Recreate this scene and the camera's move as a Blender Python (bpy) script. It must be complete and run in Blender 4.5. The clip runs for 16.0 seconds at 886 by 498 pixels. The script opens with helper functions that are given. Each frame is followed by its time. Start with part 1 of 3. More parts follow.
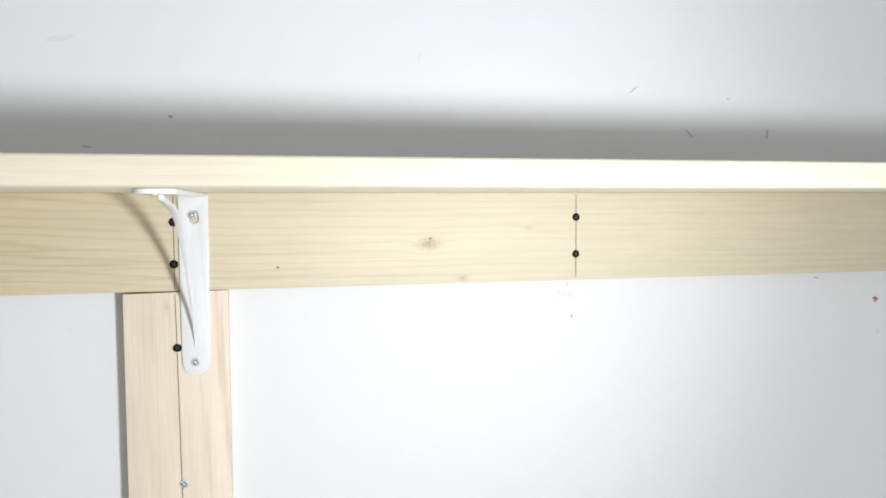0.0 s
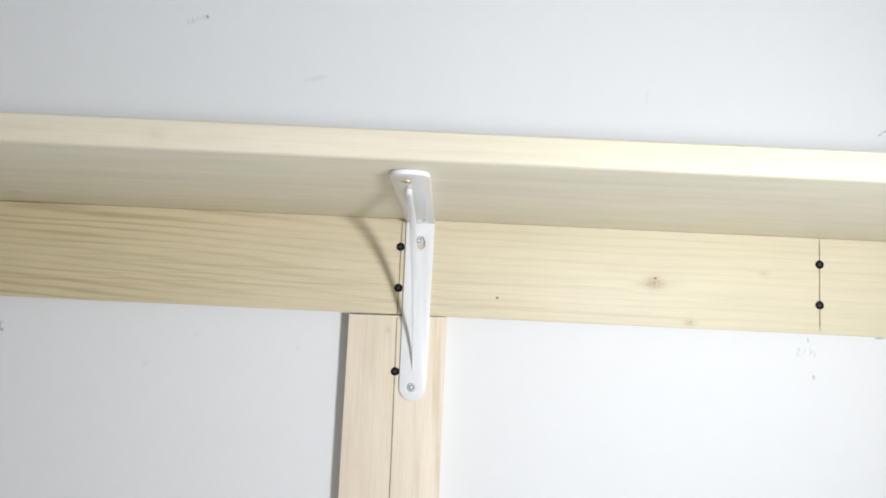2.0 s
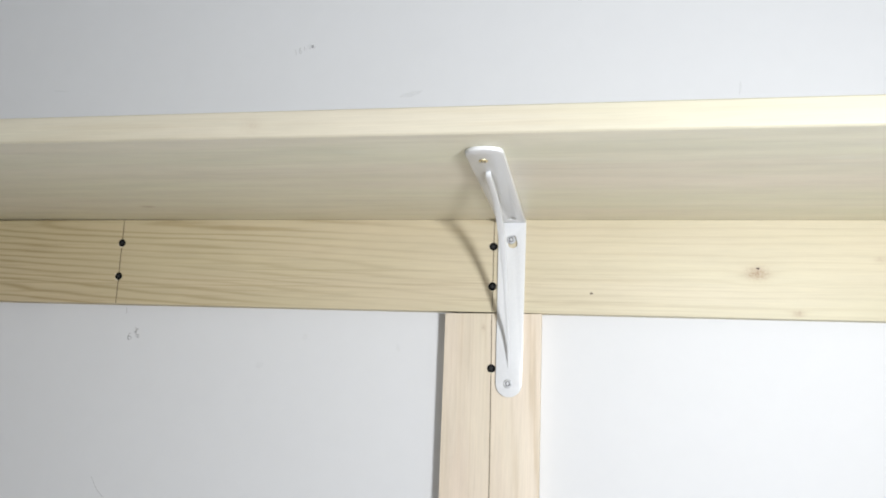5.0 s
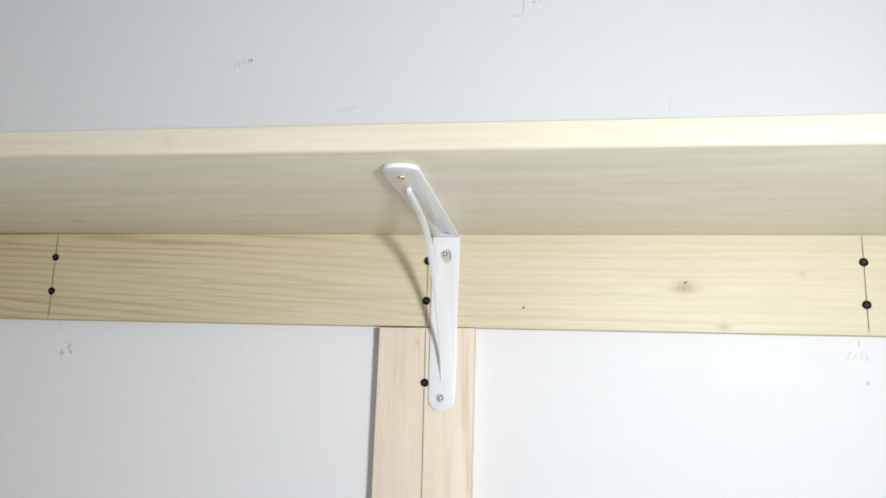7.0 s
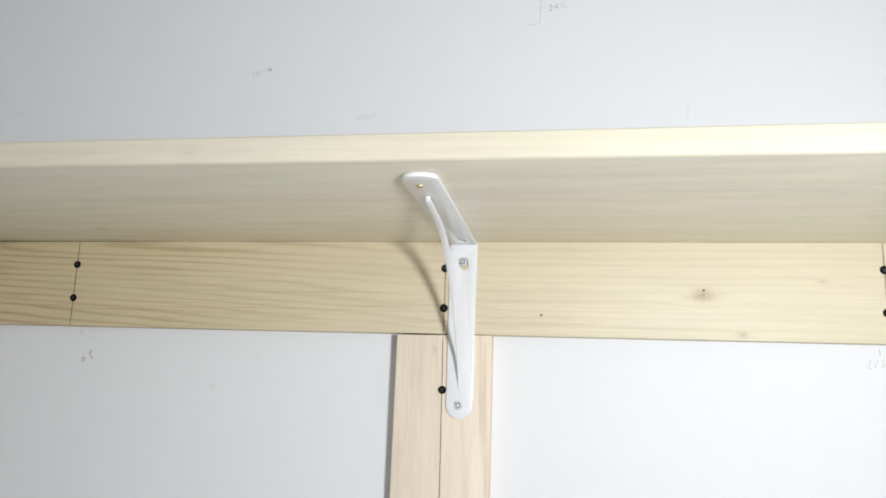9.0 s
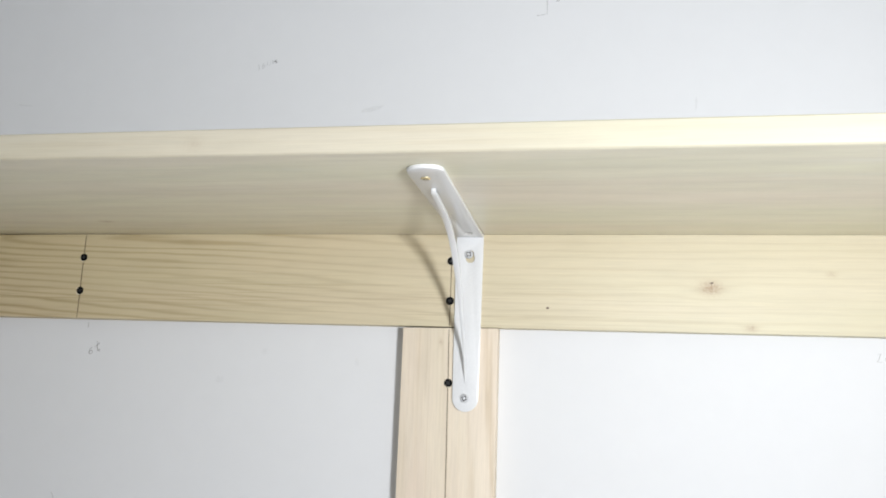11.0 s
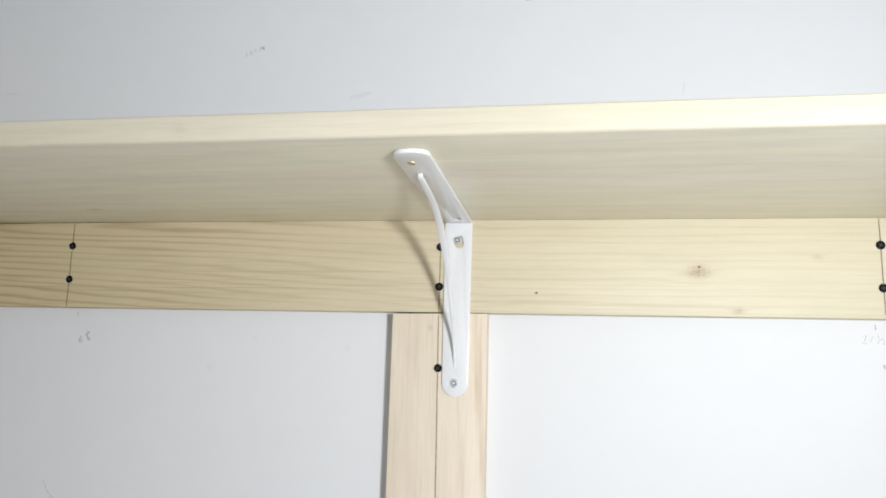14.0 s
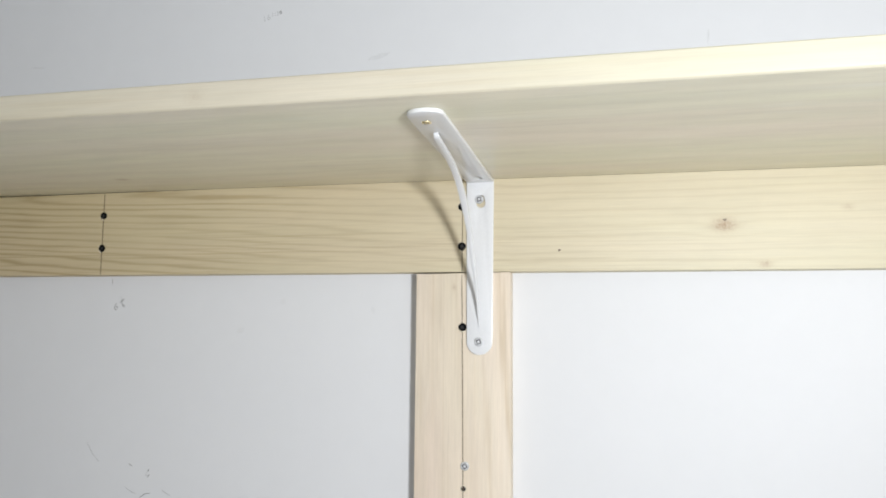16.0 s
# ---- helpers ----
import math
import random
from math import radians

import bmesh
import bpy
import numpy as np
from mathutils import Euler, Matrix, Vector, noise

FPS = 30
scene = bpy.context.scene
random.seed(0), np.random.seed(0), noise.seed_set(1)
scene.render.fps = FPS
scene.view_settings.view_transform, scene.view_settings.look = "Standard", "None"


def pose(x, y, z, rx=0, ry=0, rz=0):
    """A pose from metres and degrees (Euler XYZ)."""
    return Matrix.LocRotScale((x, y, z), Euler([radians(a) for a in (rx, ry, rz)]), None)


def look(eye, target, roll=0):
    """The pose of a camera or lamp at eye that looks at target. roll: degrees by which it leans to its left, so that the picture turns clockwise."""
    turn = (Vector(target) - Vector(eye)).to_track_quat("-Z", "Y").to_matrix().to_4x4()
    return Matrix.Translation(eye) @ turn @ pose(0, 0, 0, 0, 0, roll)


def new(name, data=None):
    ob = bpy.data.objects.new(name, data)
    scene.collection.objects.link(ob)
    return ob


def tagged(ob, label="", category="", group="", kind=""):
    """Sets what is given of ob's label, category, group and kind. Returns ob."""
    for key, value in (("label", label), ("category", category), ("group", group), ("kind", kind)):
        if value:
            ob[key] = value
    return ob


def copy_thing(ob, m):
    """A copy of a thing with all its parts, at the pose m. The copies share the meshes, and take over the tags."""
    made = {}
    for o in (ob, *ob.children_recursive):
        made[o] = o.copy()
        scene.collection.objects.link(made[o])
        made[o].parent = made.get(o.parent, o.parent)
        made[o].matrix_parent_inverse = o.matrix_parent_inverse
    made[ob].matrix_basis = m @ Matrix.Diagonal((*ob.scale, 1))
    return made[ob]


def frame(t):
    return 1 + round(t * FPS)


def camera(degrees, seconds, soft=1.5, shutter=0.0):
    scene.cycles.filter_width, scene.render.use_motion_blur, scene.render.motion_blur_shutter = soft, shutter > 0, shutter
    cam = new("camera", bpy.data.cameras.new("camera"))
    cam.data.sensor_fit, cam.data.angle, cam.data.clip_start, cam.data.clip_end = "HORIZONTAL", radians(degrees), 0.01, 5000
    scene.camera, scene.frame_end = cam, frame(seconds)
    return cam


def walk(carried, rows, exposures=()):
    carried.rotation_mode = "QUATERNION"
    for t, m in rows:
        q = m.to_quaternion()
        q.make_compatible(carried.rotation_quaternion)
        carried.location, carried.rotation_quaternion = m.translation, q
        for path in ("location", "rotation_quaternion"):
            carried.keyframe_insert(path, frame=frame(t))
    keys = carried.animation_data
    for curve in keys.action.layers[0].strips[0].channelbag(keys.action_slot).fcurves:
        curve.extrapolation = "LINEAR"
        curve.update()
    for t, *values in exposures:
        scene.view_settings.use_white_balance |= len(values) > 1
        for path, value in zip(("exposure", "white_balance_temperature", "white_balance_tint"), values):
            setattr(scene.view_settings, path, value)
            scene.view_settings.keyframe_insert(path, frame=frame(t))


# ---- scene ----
cam = camera(62.0, 16.0, soft=1.9)
# seconds, eye x, y, z, pitch, lean, yaw
PATH = [
    (0, 0.0921, -0.7525, 1.5908, -3.65, -0.17, -12.91),
    (0.2, 0.0875, -0.7509, 1.5898, -3.26, 0.08, -10.71),
    (0.5, 0.0691, -0.7438, 1.5876, -3.71, 0.46, -8.25),
    (0.7, 0.0698, -0.7410, 1.5836, -3.57, 0.94, -6.80),
    (1, 0.0580, -0.7377, 1.5840, -3.23, 1.52, -5.84),
    (1.2, 0.0514, -0.7334, 1.5761, -2.01, 3.17, -4.66),
    (1.5, 0.0386, -0.7285, 1.5469, -0.05, 3.53, -3.06),
    (1.7, 0.0359, -0.7293, 1.5285, 2.71, 2.87, -1.35),
    (2, 0.0457, -0.7318, 1.5030, 5.57, 2.71, 0.40),
    (2.3, 0.0445, -0.7277, 1.4798, 7.03, 1.93, 0.26),
    (2.5, 0.0439, -0.7241, 1.4658, 9.22, 1.91, 0.57),
    (2.7, 0.0376, -0.7328, 1.4637, 11.69, 0.25, 0.50),
    (3, 0.0415, -0.7496, 1.4503, 12.33, 1.45, 2.28),
    (3.2, 0.0369, -0.7566, 1.4447, 12.76, 0.98, 2.99),
    (5.3, 0.1093, -0.7380, 1.4460, 9.41, 2.41, 10.84),
    (5.5, 0.1288, -0.7394, 1.4445, 9.73, 2.23, 9.35),
    (6, 0.1258, -0.7377, 1.4470, 10.03, 2.04, 8.86),
    (6.5, 0.1249, -0.7387, 1.4486, 10.34, 1.65, 9.03),
    (7, 0.1234, -0.7358, 1.4515, 10.43, 1.85, 8.65),
    (7.5, 0.1200, -0.7365, 1.4536, 10.42, 1.66, 9.06),
    (8, 0.1193, -0.7378, 1.4555, 10.64, 1.93, 9.50),
    (8.5, 0.1202, -0.7394, 1.4525, 10.82, 1.97, 9.61),
    (10.8, 0.1194, -0.7368, 1.4569, 10.44, 2.46, 10.45),
    (11, 0.1206, -0.7360, 1.4530, 10.27, 2.14, 10.29),
    (11.5, 0.1249, -0.7350, 1.4449, 9.43, 1.68, 9.96),
    (12, 0.1278, -0.7352, 1.4459, 8.99, 1.70, 9.84),
    (12.5, 0.1274, -0.7348, 1.4466, 9.00, 1.68, 9.67),
    (13, 0.1270, -0.7351, 1.4480, 9.18, 1.67, 9.71),
    (13.5, 0.1263, -0.7349, 1.4493, 9.31, 1.75, 9.83),
    (14, 0.1262, -0.7358, 1.4496, 9.45, 1.65, 9.82),
    (14.5, 0.1242, -0.7369, 1.4502, 9.60, 1.58, 9.95),
    (15, 0.1243, -0.7372, 1.4489, 9.44, 1.29, 10.11),
    (15.2, 0.1268, -0.7362, 1.4466, 8.70, 1.54, 10.29),
    (15.5, 0.1260, -0.7357, 1.4557, 7.33, 1.39, 11.04),
    (15.8, 0.1368, -0.7326, 1.4532, 7.46, 0.81, 11.86),
    (16, 0.1385, -0.7340, 1.4475, 6.47, 0.53, 12.49),
]
walk(cam, [(t, pose(x, y, z, 90 + pitch, 0, yaw) @ pose(0, 0, 0, 0, 0, lean)) for t, x, y, z, pitch, lean, yaw in PATH], [(0.0, 0.0), (0.5, -0.04), (1.0, -0.06), (1.6, -0.09), (14.5, -0.10), (16.0, -0.14)])

# ---- light: a small work lamp in front of the wall and an added fill, in a closed white room ----
world = bpy.data.worlds.new("world")
scene.world = world
world.use_nodes = True
world.node_tree.nodes["Background"].inputs[0].default_value = (0.9, 0.95, 1.0, 1)
world.node_tree.nodes["Background"].inputs[1].default_value = 0.05
LAMP = (0.51, -0.98, 1.448)
lamp_data = bpy.data.lights.new("work_lamp", "SPOT")
lamp_data.shadow_soft_size, lamp_data.energy = 0.055, 22.5
lamp_data.spot_size, lamp_data.spot_blend = radians(84), 1.0
lamp_data.color = (0.95, 0.975, 1.0)
lamp = new("work_lamp_beam", lamp_data)
lamp.matrix_world = look(LAMP, (0.02, 0.0, 1.60))
# an added fill light at the lamp, to all sides, which the white room throws back
added_fill_data = bpy.data.lights.new("added_fill_light", "POINT")
added_fill_data.shadow_soft_size, added_fill_data.energy = 0.055, 18.5
added_fill_data.color = (0.95, 0.975, 1.0)
added_fill = new("added_fill_light", added_fill_data)
added_fill.matrix_world = look((LAMP[0], LAMP[1] - 0.06, LAMP[2]), (0.06, 0.0, 1.60))

# ---- materials ----


def material(name, rough=0.5, metal=0.0, spec=0.5):
    m = bpy.data.materials.new(name)
    m.use_nodes = True
    b = m.node_tree.nodes["Principled BSDF"]
    b.inputs["Roughness"].default_value, b.inputs["Metallic"].default_value = rough, metal
    b.inputs["Specular IOR Level"].default_value = spec
    return m, m.node_tree, b


def node(tree, kind, links=(), **values):
    n = tree.nodes.new(kind)
    for key, value in values.items():
        if key in ("operation", "blend_type", "data_type", "noise_dimensions"):
            if key == "operation":
                n.operation = value
            elif key == "blend_type":
                n.blend_type = value
            elif key == "data_type":
                n.data_type = value
            else:
                n.noise_dimensions = value
    for slot, value in links:
        if isinstance(value, bpy.types.NodeSocket):
            tree.links.new(value, n.inputs[slot])
        else:
            n.inputs[slot].default_value = value
    return n


def maths(tree, op, a, b=0.0, c=0.0):
    return node(tree, "ShaderNodeMath", ((0, a), (1, b), (2, c)), operation=op).outputs[0]


def mixed(tree, fac, a, b, blend="MIX"):
    n = node(tree, "ShaderNodeMix", ((0, fac), (6, a), (7, b)), data_type="RGBA", blend_type=blend)
    return n.outputs[2]


def noise_of(tree, vector, scale, detail=3.0, rough=0.5):
    return node(tree, "ShaderNodeTexNoise", (("Vector", vector), ("Scale", scale), ("Detail", detail), ("Roughness", rough))).outputs[0]


def plain(name, colour, rough=0.5, metal=0.0, grain=0.0, size=400.0, spec=0.5):
    """A plain coat with a fine uneven colour and relief."""
    m, tree, b = material(name, rough, metal, spec)
    co = node(tree, "ShaderNodeTexCoord").outputs["Object"]
    n = noise_of(tree, co, size)
    shade = maths(tree, "MULTIPLY_ADD", n, 0.16, 0.92)
    col = mixed(tree, 1.0, (*colour, 1), node(tree, "ShaderNodeCombineColor", ((0, shade), (1, shade), (2, shade))).outputs[0], "MULTIPLY")
    tree.links.new(col, b.inputs["Base Color"])
    if grain:
        bump = node(tree, "ShaderNodeBump", (("Height", n), ("Strength", grain), ("Distance", 0.0005)))
        tree.links.new(bump.outputs[0], b.inputs["Normal"])
    return m


def wood(name, light, dark, along=0, slope=0.0, lines=190.0, warp=5.0, depth=0.45, knots=(), specks=(), seed=0.0, across=2, livelier=0.0, rough0=0.42, side=None, golden=False, mottle=0.34, crisp=3.5, patches=0.0):
    """Planed softwood: growth lines along one axis, fine fibres, knots at given places of the face."""
    m, tree, b = material(name, 0.5, 0.0, 0.5)
    co = node(tree, "ShaderNodeTexCoord").outputs["Object"]
    sep = node(tree, "ShaderNodeSeparateXYZ", ((0, co),))
    third = 3 - along - across
    L, A, D = sep.outputs[along], sep.outputs[across], sep.outputs[third]

    def stretched(kl, ka, off):
        return node(tree, "ShaderNodeCombineXYZ", ((0, maths(tree, "MULTIPLY_ADD", L, kl, off)), (1, maths(tree, "MULTIPLY", A, ka)), (2, maths(tree, "MULTIPLY", D, ka)))).outputs[0]

    slow = noise_of(tree, stretched(1.3, 9.0, 3.1 + seed), 1.0, 1.0)
    wobble = noise_of(tree, stretched(7.0, 90.0, 7.7 + seed), 1.0, 3.0, 0.6)
    ring = maths(tree, "MULTIPLY_ADD", A, lines * 6.2832 / 2, maths(tree, "MULTIPLY", slow, warp * 6.2832))
    ring = maths(tree, "ADD", ring, maths(tree, "MULTIPLY", wobble, 5.0))
    ring = maths(tree, "MULTIPLY_ADD", D, 60.0, ring)
    ring = maths(tree, "MULTIPLY_ADD", maths(tree, "MINIMUM", L, 0.05), slope * lines * 3.1416, ring)
    uneven = noise_of(tree, stretched(0.7, 62.0, 33.0 + seed), 1.0, 2.0, 0.6)
    ring = maths(tree, "MULTIPLY_ADD", uneven, 11.0, ring)
    core = None
    for cx, cz, r, force in knots:
        du = maths(tree, "MULTIPLY", maths(tree, "SUBTRACT", L, cx), 0.62)
        dv = maths(tree, "SUBTRACT", A, cz)
        d = maths(tree, "SQRT", maths(tree, "ADD", maths(tree, "MULTIPLY", du, du), maths(tree, "MULTIPLY", dv, dv)))
        q = maths(tree, "DIVIDE", d, r)
        bell = maths(tree, "POWER", 2.7183, maths(tree, "MULTIPLY", maths(tree, "MULTIPLY", q, q), -0.35))
        ring = maths(tree, "MULTIPLY_ADD", bell, 3.5 * force, ring)
        eye = maths(tree, "POWER", 2.7183, maths(tree, "MULTIPLY", maths(tree, "MULTIPLY", q, q), -2.2))
        eye = maths(tree, "MULTIPLY", eye, force)
        core = eye if core is None else maths(tree, "MAXIMUM", core, eye)
    s = maths(tree, "MULTIPLY_ADD", maths(tree, "SINE", ring), 0.5, 0.5)
    late = maths(tree, "POWER", s, crisp)
    strength = maths(tree, "MULTIPLY_ADD", noise_of(tree, stretched(3.0, 16.0, 21.0 + seed), 1.0, 2.0), 1.9, -0.45)
    strength = maths(tree, "MAXIMUM", strength, 0.12)
    lively = maths(tree, "MINIMUM", maths(tree, "MAXIMUM", maths(tree, "MULTIPLY_ADD", L, -livelier, 1.0), 0.42), 1.9)
    fac = maths(tree, "MULTIPLY", maths(tree, "MULTIPLY", maths(tree, "MULTIPLY", late, strength), depth), lively)
    if side is not None:
        near = maths(tree, "MINIMUM", maths(tree, "MAXIMUM", maths(tree, "MULTIPLY", maths(tree, "SUBTRACT", A, side), 60.0), 0.0), 1.0)
        fac = maths(tree, "MULTIPLY", fac, maths(tree, "MULTIPLY_ADD", near, 2.2, 0.6))
    col = mixed(tree, fac, (*light, 1), (*dark, 1))
    streak = noise_of(tree, stretched(5.0, 460.0, 60.0 + seed), 1.0, 3.0, 0.65)
    streak = maths(tree, "MINIMUM", maths(tree, "MAXIMUM", maths(tree, "MULTIPLY_ADD", streak, 6.0, -3.2), 0.0), 1.0)
    zone = maths(tree, "MAXIMUM", maths(tree, "MULTIPLY_ADD", noise_of(tree, stretched(1.6, 9.0, 80.0 + seed), 1.0, 1.0), 2.6, -0.85), 0.1)
    col = mixed(tree, maths(tree, "MULTIPLY", maths(tree, "MULTIPLY", maths(tree, "MULTIPLY", streak, zone), depth * 1.5), lively), col, (*dark, 1))
    broad = noise_of(tree, stretched(2.5, 26.0, 40.0 + seed), 1.0, 3.0)
    col = mixed(tree, maths(tree, "MULTIPLY", broad, mottle), col, (*[0.55 * a + 0.45 * c for a, c in zip(light, dark)], 1))
    fibre = noise_of(tree, stretched(22.0, 900.0, 5.0 + seed), 1.0, 3.0, 0.65)
    shade = maths(tree, "MULTIPLY_ADD", fibre, 0.22, 0.89)
    col = mixed(tree, 1.0, col, node(tree, "ShaderNodeCombineColor", ((0, shade), (1, shade), (2, shade))).outputs[0], "MULTIPLY")
    if patches:
        # slow drifts between greener and pinker wood, with pale flecks along the grain
        drift = noise_of(tree, stretched(1.9, 11.0, 90.0 + seed), 1.0, 3.0, 0.6)
        drift = maths(tree, "MINIMUM", maths(tree, "MAXIMUM", maths(tree, "MULTIPLY_ADD", drift, 2.6, -0.8), 0.0), 1.0)
        tint = mixed(tree, drift, (1.04, 1.00, 1.015, 1), (0.965, 0.99, 0.925, 1))
        col = mixed(tree, patches, col, mixed(tree, 1.0, col, tint, "MULTIPLY"))
        band = noise_of(tree, stretched(11.0, 62.0, 120.0 + seed), 1.0, 5.0, 0.7)
        tone = maths(tree, "MULTIPLY_ADD", band, 0.30 * patches, 1.0 - 0.14 * patches)
        col = mixed(tree, 1.0, col, node(tree, "ShaderNodeCombineColor", ((0, tone), (1, tone), (2, tone))).outputs[0], "MULTIPLY")
        fleck = noise_of(tree, stretched(9.0, 70.0, 15.0 + seed), 1.0, 4.0, 0.7)
        fleck = maths(tree, "MINIMUM", maths(tree, "MAXIMUM", maths(tree, "MULTIPLY_ADD", fleck, 5.0, -2.9), 0.0), 1.0)
        col = mixed(tree, maths(tree, "MULTIPLY", fleck, 0.34 * patches), col, (*[min(0.9, 1.12 * a) for a in light], 1))
    if golden:
        # darker and yellower towards one end of the board, paler towards the other
        end = maths(tree, "MINIMUM", maths(tree, "MAXIMUM", maths(tree, "MULTIPLY_ADD", L, -1.5, 0.3), 0.0), 1.0)
        col = mixed(tree, 1.0, col, mixed(tree, end, (0.970, 1.0, 1.04, 1), (0.88, 0.83, 0.735, 1)), "MULTIPLY")
    if core is not None:
        mott = maths(tree, "MULTIPLY", core, maths(tree, "MULTIPLY_ADD", noise_of(tree, co, 420.0), 2.4, -0.45))
        col = mixed(tree, maths(tree, "MINIMUM", maths(tree, "MAXIMUM", mott, 0.0), 0.75), col, (0.31, 0.17, 0.09, 1))
    for cx, cz, r in specks:
        du, dv = maths(tree, "SUBTRACT", L, cx), maths(tree, "SUBTRACT", A, cz)
        d = maths(tree, "SQRT", maths(tree, "ADD", maths(tree, "MULTIPLY", du, maths(tree, "MULTIPLY", du, 0.4)), maths(tree, "MULTIPLY", dv, dv)))
        col = mixed(tree, maths(tree, "LESS_THAN", d, r), col, (0.10, 0.06, 0.04, 1))
    tree.links.new(col, b.inputs["Base Color"])
    bump = node(tree, "ShaderNodeBump", (("Height", maths(tree, "ADD", fibre, maths(tree, "MULTIPLY", late, -0.3))), ("Strength", 0.12), ("Distance", 0.0004)))
    tree.links.new(bump.outputs[0], b.inputs["Normal"])
    rough = maths(tree, "MULTIPLY_ADD", fibre, 0.2, rough0)
    tree.links.new(rough, b.inputs["Roughness"])
    return m


def wall_paint(name, colour):
    """Matt white emulsion, rolled on: an orange-peel relief, faint unevenness."""
    m, tree, b = material(name, 0.6, 0.0, 0.3)
    co = node(tree, "ShaderNodeTexCoord").outputs["Object"]
    big = noise_of(tree, co, 2.5, 3.0)
    patch = noise_of(tree, co, 38.0, 4.0, 0.6)
    v = maths(tree, "MULTIPLY_ADD", big, 0.05, maths(tree, "MULTIPLY_ADD", patch, 0.035, 0.955))
    col = mixed(tree, 1.0, (*colour, 1), node(tree, "ShaderNodeCombineColor", ((0, v), (1, v), (2, v))).outputs[0], "MULTIPLY")
    tree.links.new(col, b.inputs["Base Color"])
    peel = maths(tree, "ADD", noise_of(tree, co, 260.0, 2.0), maths(tree, "MULTIPLY", noise_of(tree, co, 28.0, 2.0), 2.0))
    bump = node(tree, "ShaderNodeBump", (("Height", peel), ("Strength", 0.05), ("Distance", 0.0008)))
    tree.links.new(bump.outputs[0], b.inputs["Normal"])
    return m


def faint(name, colour, cover, size):
    """A rubbed mark that covers the paint only in part."""
    m, tree, b = material(name, 0.8)
    b.inputs["Base Color"].default_value = (*colour, 1)
    co = node(tree, "ShaderNodeTexCoord").outputs["Object"]
    n = noise_of(tree, co, size, 3.0, 0.7)
    a = maths(tree, "MULTIPLY", maths(tree, "MULTIPLY_ADD", n, 2.0, -0.4), cover)
    tree.links.new(maths(tree, "MINIMUM", maths(tree, "MAXIMUM", a, 0.0), 1.0), b.inputs["Alpha"])
    return m


WALL = wall_paint("wall_paint", (0.785, 0.793, 0.812))
CEIL = wall_paint("ceiling_paint", (0.82, 0.82, 0.80))
# unseen floor, made paler so that it bounces light up to the shelf
FLOOR = wood("floor_wood", (0.70, 0.63, 0.52), (0.54, 0.46, 0.35), along=0, across=1, lines=60.0, seed=9.0)
CLEAT = wood("cleat_wood", (0.722, 0.645, 0.472), (0.43, 0.335, 0.185), slope=0.075, lines=250.0, warp=5.0, depth=0.56, livelier=2.0, golden=True, crisp=4.0, mottle=0.45, patches=0.55,
             knots=((0.2461, 1.5490, 0.0085, 0.80), (0.2806, 1.5122, 0.0045, 0.5), (0.352, 1.563, 0.004, 0.3), (-0.36, 1.531, 0.004, 0.0)),
             specks=((0.0952, 1.5276, 0.0009), (0.2470, 1.5537, 0.0009)))
POST = wood("post_wood", (0.83, 0.742, 0.635), (0.52, 0.395, 0.24), along=2, across=0, lines=60.0, warp=6.0, depth=0.34, seed=3.0, side=0.020, crisp=5.0, mottle=0.8, patches=1.0,
            knots=((1.492, -0.008, 0.003, 0.3),))
# colour lifted to make up for the weak light on the underside
SHELF = wood("shelf_wood_lifted", (0.90, 0.865, 0.725), (0.60, 0.54, 0.43), along=0, across=1, lines=36.0, warp=5.0, depth=0.34, rough0=0.24, seed=6.0, mottle=0.60, patches=1.0, crisp=2.5, slope=0.05,
             knots=((-0.343, -0.081, 0.006, 0.6), (-0.139, -0.2915, 0.0040, 0.22)))
# same board, yellower and darkened in colour against the strong light on its front
SHELF_EDGE_DIMMED = wood("shelf_edge_wood_dimmed", (0.69, 0.645, 0.53), (0.50, 0.40, 0.25), along=0, across=2, lines=120.0, warp=4.0, depth=0.22, seed=12.0, patches=0.6,
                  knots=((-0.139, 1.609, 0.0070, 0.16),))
WHITE = plain("white_powder_coat", (0.80, 0.81, 0.83), 0.22, 0.0, 0.012, 900.0)
ZINC = plain("zinc_plated_steel", (0.74, 0.75, 0.77), 0.55, 0.7, 0.0, 800.0)
BRASS = plain("brassy_zinc", (0.84, 0.72, 0.44), 0.5, 1.0, 0.0, 800.0)
BLACK = plain("black_phosphate", (0.007, 0.007, 0.008), 0.8, 0.0, 0.1, 700.0, 0.08)
# near-black colour that stands in for the shade inside recesses and holes
PIT_SHADE = plain("recess_shade", (0.02, 0.02, 0.022), 0.6, 0.0)
# dark colour drawn as the shade along the square socket walls
SOCKET_SHADE = plain("socket_shade", (0.11, 0.11, 0.12), 0.6, 0.2)
SPLINTER = plain("pale_splinter", (0.78, 0.70, 0.55), 0.7)
PENCIL = faint("pencil", (0.42, 0.41, 0.42), 0.66, 900.0)
LINE = plain("pencil_line", (0.17, 0.125, 0.08), 0.7, 0.0, 0.0, 300.0)
SCUFF = faint("scuff", (0.46, 0.46, 0.46), 0.5, 600.0)
SMUDGE = faint("smudge", (0.62, 0.62, 0.61), 0.11, 400.0)
GHOST = faint("ghost_smudge", (0.64, 0.64, 0.63), 0.06, 300.0)
SOFT = faint("faint_pencil", (0.42, 0.43, 0.43), 0.8, 1200.0)
FAINT = faint("rubbed_pencil", (0.5, 0.51, 0.5), 0.45, 1200.0)
PINK = faint("pink_crayon", (0.62, 0.20, 0.30), 1.2, 700.0)

